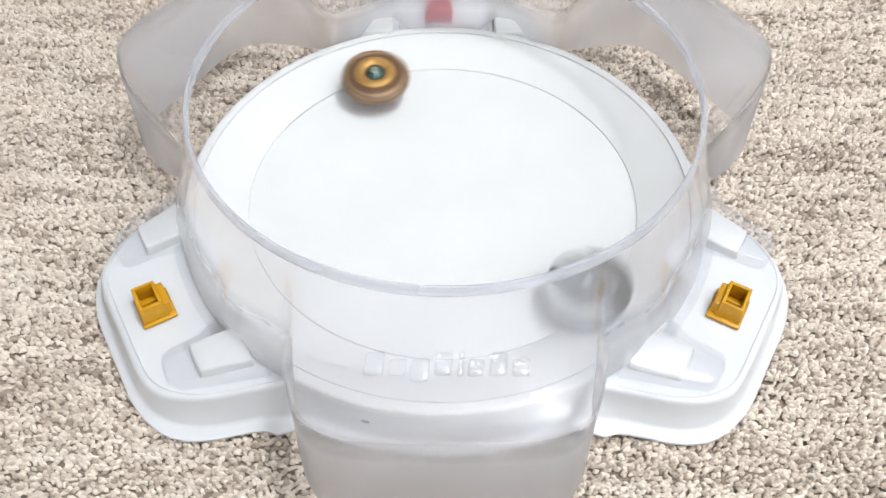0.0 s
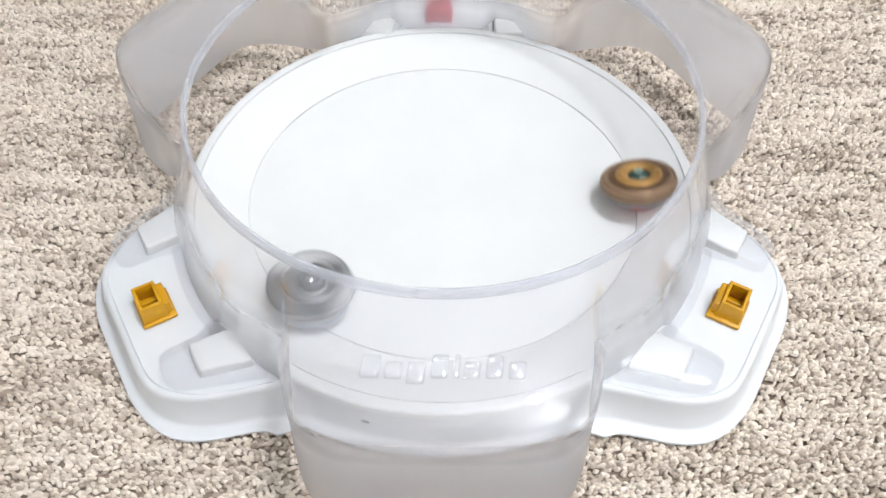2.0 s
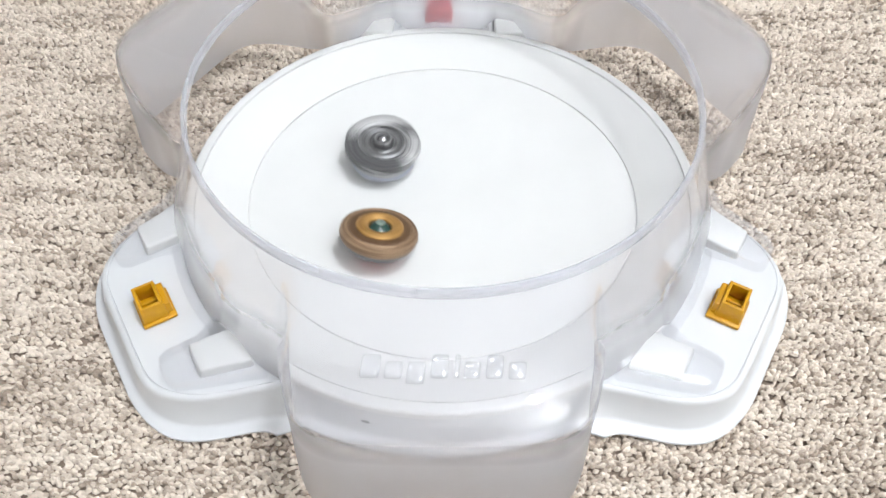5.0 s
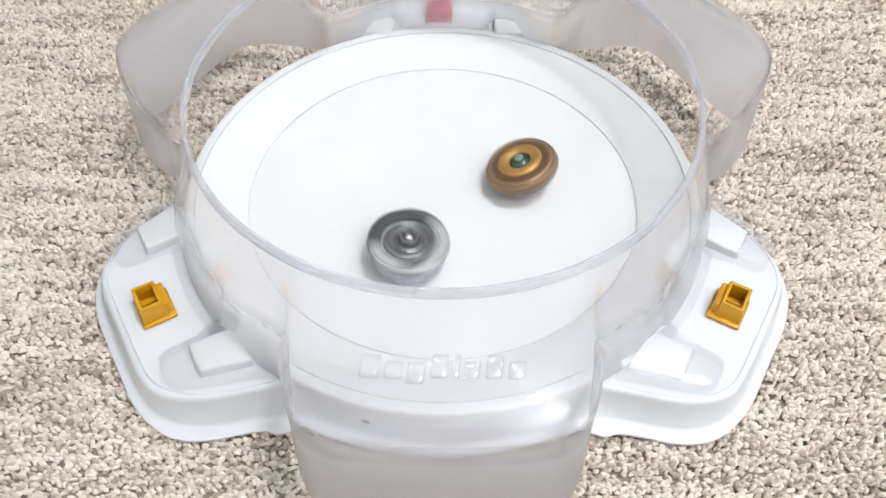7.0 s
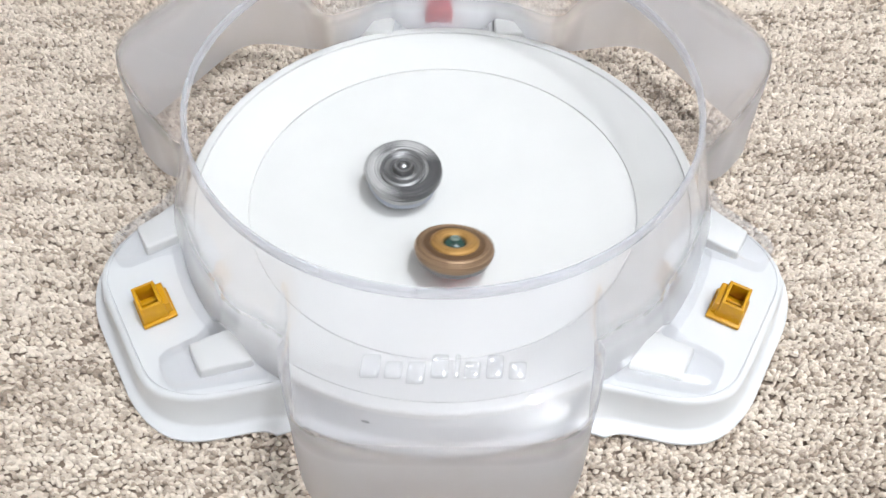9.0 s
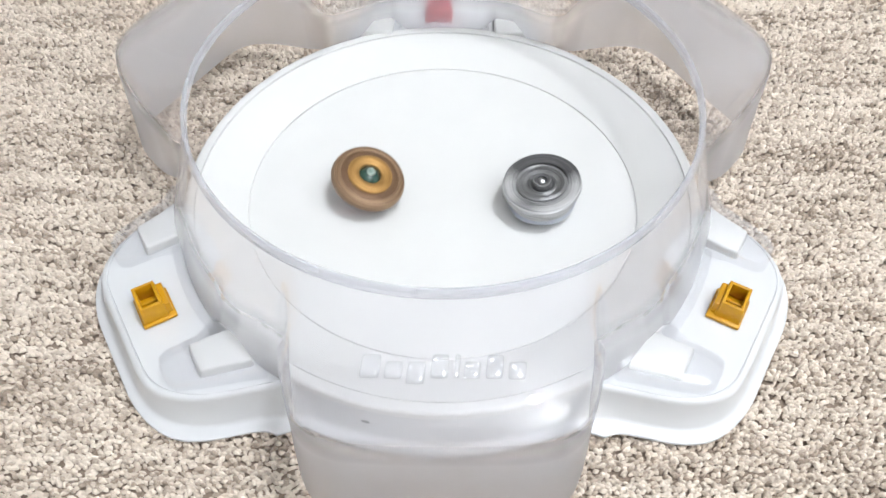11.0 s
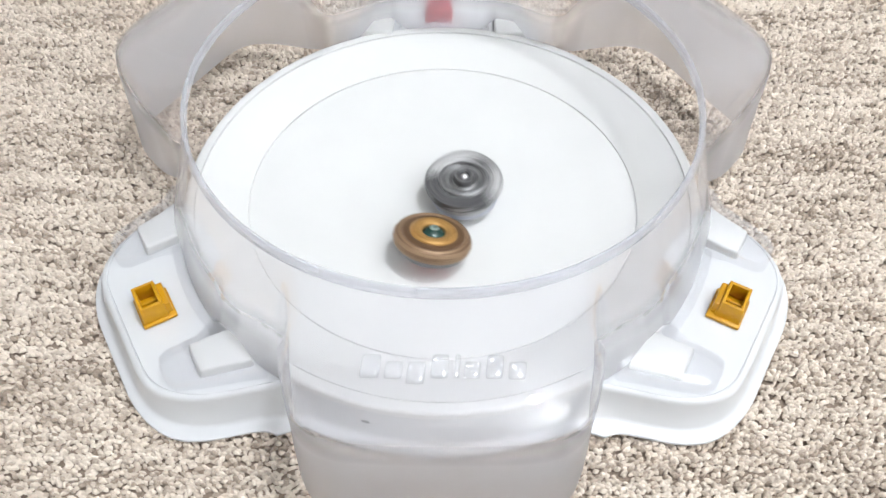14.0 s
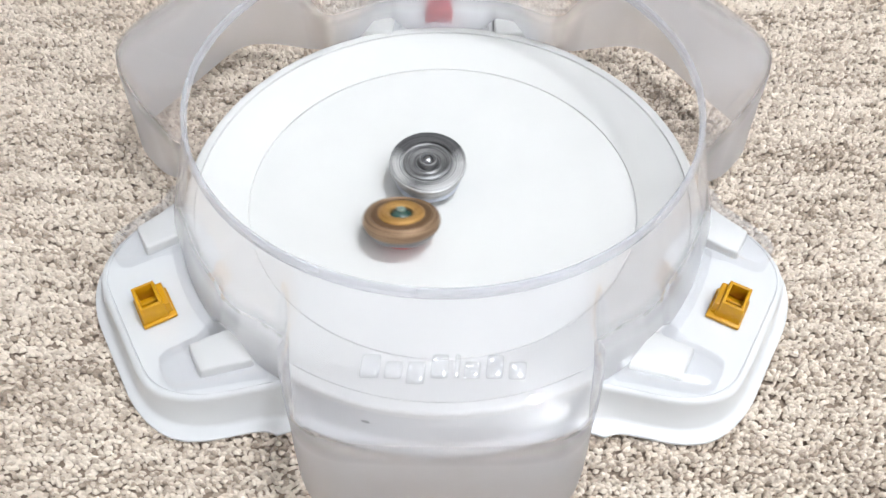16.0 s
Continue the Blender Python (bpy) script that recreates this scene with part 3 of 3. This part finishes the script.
def spin_rows(path, middles, lean, most, facings, phase):
    """Rows at every thirtieth of a second from (seconds, x, y) of the tip: it leans to a middle, which shifts with (seconds, x, y, twist), more the farther off it is, and spins through its facings."""
    ts = [p[0] for p in path]
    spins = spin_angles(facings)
    rows = []
    for f in range(0, 481):
        t = f / 30
        i = max(0, min(len(ts) - 2, next((k for k in range(len(ts) - 1) if ts[k + 1] >= t), len(ts) - 2)))
        p0, p1, p2, p3 = path[max(0, i - 1)], path[i], path[i + 1], path[min(len(ts) - 1, i + 2)]
        h = p2[0] - p1[0]
        s = (t - p1[0]) / h
        xy = []
        for c in (1, 2):
            m1 = (p2[c] - p0[c]) / max(1e-6, p2[0] - p0[0]) * h
            m2 = (p3[c] - p1[c]) / max(1e-6, p3[0] - p1[0]) * h
            xy.append((2 * s ** 3 - 3 * s * s + 1) * p1[c] + (s ** 3 - 2 * s * s + s) * m1 + (3 * s * s - 2 * s ** 3) * p2[c] + (s ** 3 - s * s) * m2)
        middle = [float(np.interp(t, [q[0] for q in middles], [q[c] for q in middles])) for c in (1, 2, 3)]
        d = Matrix.Rotation(radians(middle[2]), 3, "Z") @ Vector((middle[0] - xy[0], middle[1] - xy[1], 0))
        a = radians(min(most, lean * d.length))
        axis = Vector((-d.y, d.x, 0)).normalized() if d.length > 1e-6 else Vector((1, 0, 0))
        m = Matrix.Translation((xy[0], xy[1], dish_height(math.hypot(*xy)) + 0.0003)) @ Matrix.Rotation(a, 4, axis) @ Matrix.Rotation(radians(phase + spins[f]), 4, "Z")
        rows.append((t, m))
    return rows


room()
carpet()
stadium_base()
clip(RED, "red plastic clip on the white arena base", radians(90) + 0.018, 1, 0.1845)
clip(YELLOW, "amber yellow plastic clip on the white arena base", radians(210.5), 1, 0.1900)
clip(YELLOW, "amber yellow plastic clip on the white arena base", radians(330.1), -1, 0.1890)
cover = arena_cover()
top_gold = gold_top()
top_silver = silver_top()


def motions():
    # the cover is knocked a little out of place when a top strikes it
    rest, before = pose(0, -0.0010, 0), pose(0.0009, 0.0003, 0, 0, 0, 0.25)
    walk(cover, [(0.0, before), (1.7, before), (1.85, rest), (2.6, rest), (16.0, rest)])
    walk(top_gold, spin_rows([
    (0, -0.0485, 0.0970), (0.1, -0.0146, 0.1061), (0.2, 0.0129, 0.09), (0.3, -0.0144, 0.0776), (0.4, -0.0586, 0.0667), (0.5, -0.0768, 0.0566),
    (0.6, -0.0782, 0.0436), (0.7, -0.0681, 0.0355), (0.8, -0.0568, 0.0233), (0.9, -0.045, 0.0118), (1, -0.0366, -0.004), (1.1, -0.0324, -0.0165),
    (1.2, -0.033, -0.0295), (1.3, -0.0364, -0.0379), (1.4, -0.0374, -0.0448), (1.5, -0.0313, -0.0611), (1.6, -0.0159, -0.0615), (1.7, 0.0461, -0.0265),
    (1.8, 0.0943, 0.0005), (1.9, 0.1196, 0.0065), (2, 0.1262, -0.0106), (2.1, 0.1123, -0.0431), (2.2, 0.086, -0.0753), (2.3, 0.0593, -0.0868),
    (2.4, 0.0312, -0.0846), (2.5, 0.0122, -0.0676), (2.6, 0.0064, -0.0421), (2.7, 0.0062, -0.016), (2.8, 0.0183, 0.0112), (2.9, 0.032, 0.0329),
    (3, 0.053, 0.0514), (3.1, 0.073, 0.0584), (3.2, 0.0796, 0.0498), (3.3, 0.0775, 0.0384), (3.4, 0.0675, 0.0229), (3.5, 0.0482, 0.0145),
    (3.6, 0.0434, 0.0091), (3.7, 0.0356, 0.0076), (3.8, 0.0206, 0.0106), (3.9, 0.0019, 0.018), (4, -0.0123, 0.0242), (4.1, -0.0228, 0.0302),
    (4.2, -0.0289, 0.0362), (4.5, -0.0462, 0.0092), (4.8, -0.0524, -0.0313), (5.2, -0.0221, -0.0633), (5.7, 0.0411, -0.0629), (6.05, 0.1009, -0.0389),
    (6.3, 0.1218, -0.0195), (6.4, 0.1022, -0.0396), (6.5, 0.0759, -0.0485), (6.6, 0.0633, -0.0445), (6.7, 0.067, -0.0294), (6.8, 0.0648, -0.0164),
    (6.9, 0.0632, -0.0023), (7, 0.0569, 0.0107), (7.1, 0.0516, 0.0228), (7.2, 0.0434, 0.0368), (7.3, 0.0337, 0.0449), (7.4, 0.0226, 0.0553),
    (7.5, 0.0095, 0.0586), (7.6, -0.0012, 0.0592), (7.7, -0.0057, 0.0594), (7.8, -0.0147, 0.0529), (7.9, -0.0222, 0.0463), (8, -0.0284, 0.0351),
    (8.1, -0.0351, 0.0207), (8.2, -0.041, 0.0028), (8.3, -0.0438, -0.0108), (8.4, -0.042, -0.0248), (8.5, -0.0388, -0.0357), (8.6, -0.0327, -0.0453),
    (8.7, -0.0254, -0.0506), (8.8, -0.0152, -0.0531), (8.9, -0.0056, -0.0646), (9, 0.006, -0.063), (9.1, 0.0178, -0.0576), (9.2, 0.0302, -0.049),
    (9.7, 0.0574, -0.003), (10.2, 0.0313, 0.048), (10.7, -0.0269, 0.0432), (11, -0.0531, 0.0021), (11.3, -0.0392, -0.0332), (11.4, -0.0289, -0.0392),
    (11.5, -0.0127, -0.0445), (11.6, 0.0022, -0.0461), (11.7, 0.0067, -0.0565), (11.8, 0.0137, -0.0585), (11.9, 0.0242, -0.0529), (12, 0.0317, -0.0413),
    (12.1, 0.0378, -0.031), (12.2, 0.0408, -0.0203), (12.3, 0.0403, -0.0068), (12.4, 0.0372, 0.0065), (12.5, 0.0425, 0.0258), (12.6, 0.0411, 0.0355),
    (12.7, 0.0323, 0.0424), (12.8, 0.0223, 0.0459), (12.9, 0.0129, 0.0468), (13, 0.0007, 0.0424), (13.1, -0.0105, 0.0356), (13.2, -0.0243, 0.0288),
    (13.3, -0.0336, 0.0164), (13.4, -0.0373, 0.0014), (13.5, -0.0385, -0.0134), (13.6, -0.0376, -0.0285), (13.7, -0.0346, -0.0374), (13.8, -0.0278, -0.0451),
    (13.9, -0.0182, -0.0497), (14, -0.0086, -0.0541), (14.1, 0.0024, -0.0591), (14.2, 0.0136, -0.0547), (14.3, 0.0229, -0.0482), (14.4, 0.0313, -0.0373),
    (14.5, 0.036, -0.0216), (14.6, 0.0402, -0.0009), (14.7, 0.0558, 0.0163), (14.8, 0.0541, 0.0271), (14.9, 0.0489, 0.0323), (15, 0.0411, 0.0354),
    (15.1, 0.0301, 0.0355), (15.2, 0.0162, 0.0338), (15.3, -0.0054, 0.0242), (15.4, -0.0271, 0.012), (15.5, -0.0442, 0.0007), (15.6, -0.0501, -0.0102),
    (15.7, -0.0499, -0.0172), (15.8, -0.0461, -0.0265), (15.9, -0.04, -0.0341), (16, -0.0254, -0.0401)], [(0, -0.047, 0.083, 0), (0.2, -0.03, -0.08, 0), (1.45, -0.03, -0.08, 0), (1.65, 0.0, 0.02, 0), (1.9, 0.08, 0.10, 0), (2.2, 0.06, 0.09, 0), (2.6, -0.02, 0.03, 0), (3.5, -0.02, 0.015, 0), (3.9, -0.01, -0.015, 0), (4.3, -0.01, -0.015, 0), (5.2, -0.01, 0.02, 0), (6.2, 0.03, 0.08, 0), (6.5, 0.02, 0.06, 0), (6.9, -0.005, 0.005, -18), (15.7, -0.005, 0.0, -25), (16, -0.01, 0.0, 20)], 550, 19, [(0, 0), (16, 240)], 0))
    walk(top_silver, spin_rows([
    (0, 0.0835, -0.0895), (0.1, 0.1074, -0.0318), (0.2, 0.0871, 0.0242), (0.3, 0.0841, 0.0431), (0.4, 0.0832, 0.0419), (0.5, 0.05, 0.021),
    (0.6, 0.0276, -0.0176), (0.7, 0.0256, -0.0628), (0.8, 0.047, -0.085), (0.9, 0.0848, -0.0813), (1, 0.0996, -0.0416), (1.1, 0.0793, 0.0002),
    (1.2, 0.011, 0.0158), (1.3, -0.0506, 0.0012), (1.4, -0.0853, -0.0296), (1.5, -0.0966, -0.068), (1.6, -0.0695, -0.09), (1.7, -0.0711, -0.1122),
    (1.8, -0.0644, -0.1151), (1.9, -0.0694, -0.101), (2, -0.0755, -0.0895), (2.1, -0.0606, -0.0729), (2.2, -0.0481, -0.0435), (2.3, -0.0484, -0.0046),
    (2.4, -0.0559, 0.0259), (2.5, -0.0715, 0.0511), (2.6, -0.0925, 0.0662), (2.7, -0.1024, 0.054), (2.8, -0.0805, 0.0273), (2.9, -0.0355, 0.0175),
    (3, -0.0072, 0.0219), (3.1, 0.0128, 0.0402), (3.2, 0.0227, 0.0667), (3.3, 0.0147, 0.0838), (3.4, -0.0061, 0.0802), (3.5, -0.0138, 0.0443),
    (3.6, -0.0221, 0.0107), (3.7, -0.0178, -0.0299), (3.8, 0.0107, -0.0544), (3.9, 0.0484, -0.0494), (4, 0.0713, -0.018), (4.1, 0.064, 0.018),
    (4.2, 0.0329, 0.0464), (4.5, -0.0058, 0.0627), (4.9, -0.0366, 0.0402), (5.3, -0.0431, 0.0033), (5.7, -0.0093, 0.0205), (6, -0.0148, 0.0043),
    (6.3, -0.0187, -0.0268), (6.4, -0.0071, -0.0448), (6.5, 0.0041, -0.0545), (6.6, 0.0048, -0.0612), (6.7, -0.0052, -0.0695), (6.8, -0.0101, -0.0723),
    (6.9, -0.0138, -0.0696), (7, -0.0208, -0.0558), (7.1, -0.0251, -0.0381), (7.2, -0.035, -0.0198), (7.3, -0.0403, -0.003), (7.4, -0.046, 0.0094),
    (7.5, -0.0464, 0.0212), (7.6, -0.046, 0.0287), (7.7, -0.0503, 0.0198), (7.8, -0.0443, 0.0021), (7.9, -0.0252, -0.0165), (8, -0.002, -0.0266),
    (8.1, 0.0217, -0.0202), (8.2, 0.0367, -0.0107), (8.3, 0.0438, 0.004), (8.4, 0.0449, 0.0189), (8.5, 0.0343, 0.029), (8.6, 0.0169, 0.0283),
    (8.7, -0.0007, 0.0154), (8.8, -0.0108, -0.0024), (8.9, -0.0157, 0.0052), (9, -0.0267, 0.0072), (9.1, -0.0274, 0.0028), (9.2, -0.0178, -0.0036),
    (9.5, -0.0159, -0.0268), (9.9, 0.0061, -0.0437), (10.4, 0.0318, -0.0313), (10.8, 0.0508, -0.0064), (11.05, 0.0666, -0.0096), (11.3, 0.0653, -0.03),
    (11.4, 0.0677, -0.0179), (11.5, 0.0538, -0.0081), (11.6, 0.0346, -0.0042), (11.7, 0.0192, 0.0176), (11.8, 0.0024, 0.0252), (11.9, -0.0152, 0.027),
    (12, -0.0272, 0.0287), (12.1, -0.0372, 0.0239), (12.2, -0.0408, 0.0151), (12.3, -0.0353, 0.0026), (12.4, -0.02, -0.0079), (12.5, -0.0113, -0.0173),
    (12.6, 0.0003, -0.0214), (12.7, 0.014, -0.0224), (12.8, 0.0256, -0.0202), (12.9, 0.0334, -0.0128), (13, 0.036, -0.0064), (13.1, 0.0308, 0.0011),
    (13.2, 0.0324, 0.0011), (13.3, 0.0339, -0.001), (13.4, 0.0297, -0.0097), (13.5, 0.0227, -0.0086), (13.6, 0.0219, -0.0139), (13.7, 0.0242, -0.0107),
    (13.8, 0.0251, -0.0085), (13.9, 0.0212, -0.0075), (14, 0.0142, -0.0021), (14.1, 0.0081, 0.0177), (14.2, 0, 0.0294), (14.3, -0.0072, 0.0336),
    (14.4, -0.0128, 0.0324), (14.5, -0.0167, 0.0248), (14.6, -0.0135, 0.0119), (14.7, -0.0235, 0.004), (14.8, -0.0215, -0.0101), (14.9, -0.0174, -0.0206),
    (15, -0.008, -0.0297), (15.1, 0.0026, -0.0317), (15.2, 0.0132, -0.0275), (15.3, 0.0209, -0.0223), (15.4, 0.025, -0.0107), (15.5, 0.0229, 0.0001),
    (15.6, 0.0159, 0.0088), (15.7, 0.0104, 0.0132), (15.8, -0.0015, 0.0153), (15.9, -0.0071, 0.012), (16, -0.0102, 0.013)], [(0, 0.0, -0.02, 0), (16, 0.0, -0.02, 0)], 136, 6, [(0, 0), (3.5, 60), (7.5, 180), (8, 265), (11.5, 110), (12, 265), (12.5, 280), (13, 250), (13.5, 255), (14, 245), (15, 50), (15.5, 180), (16, 90)], -72))


motions()
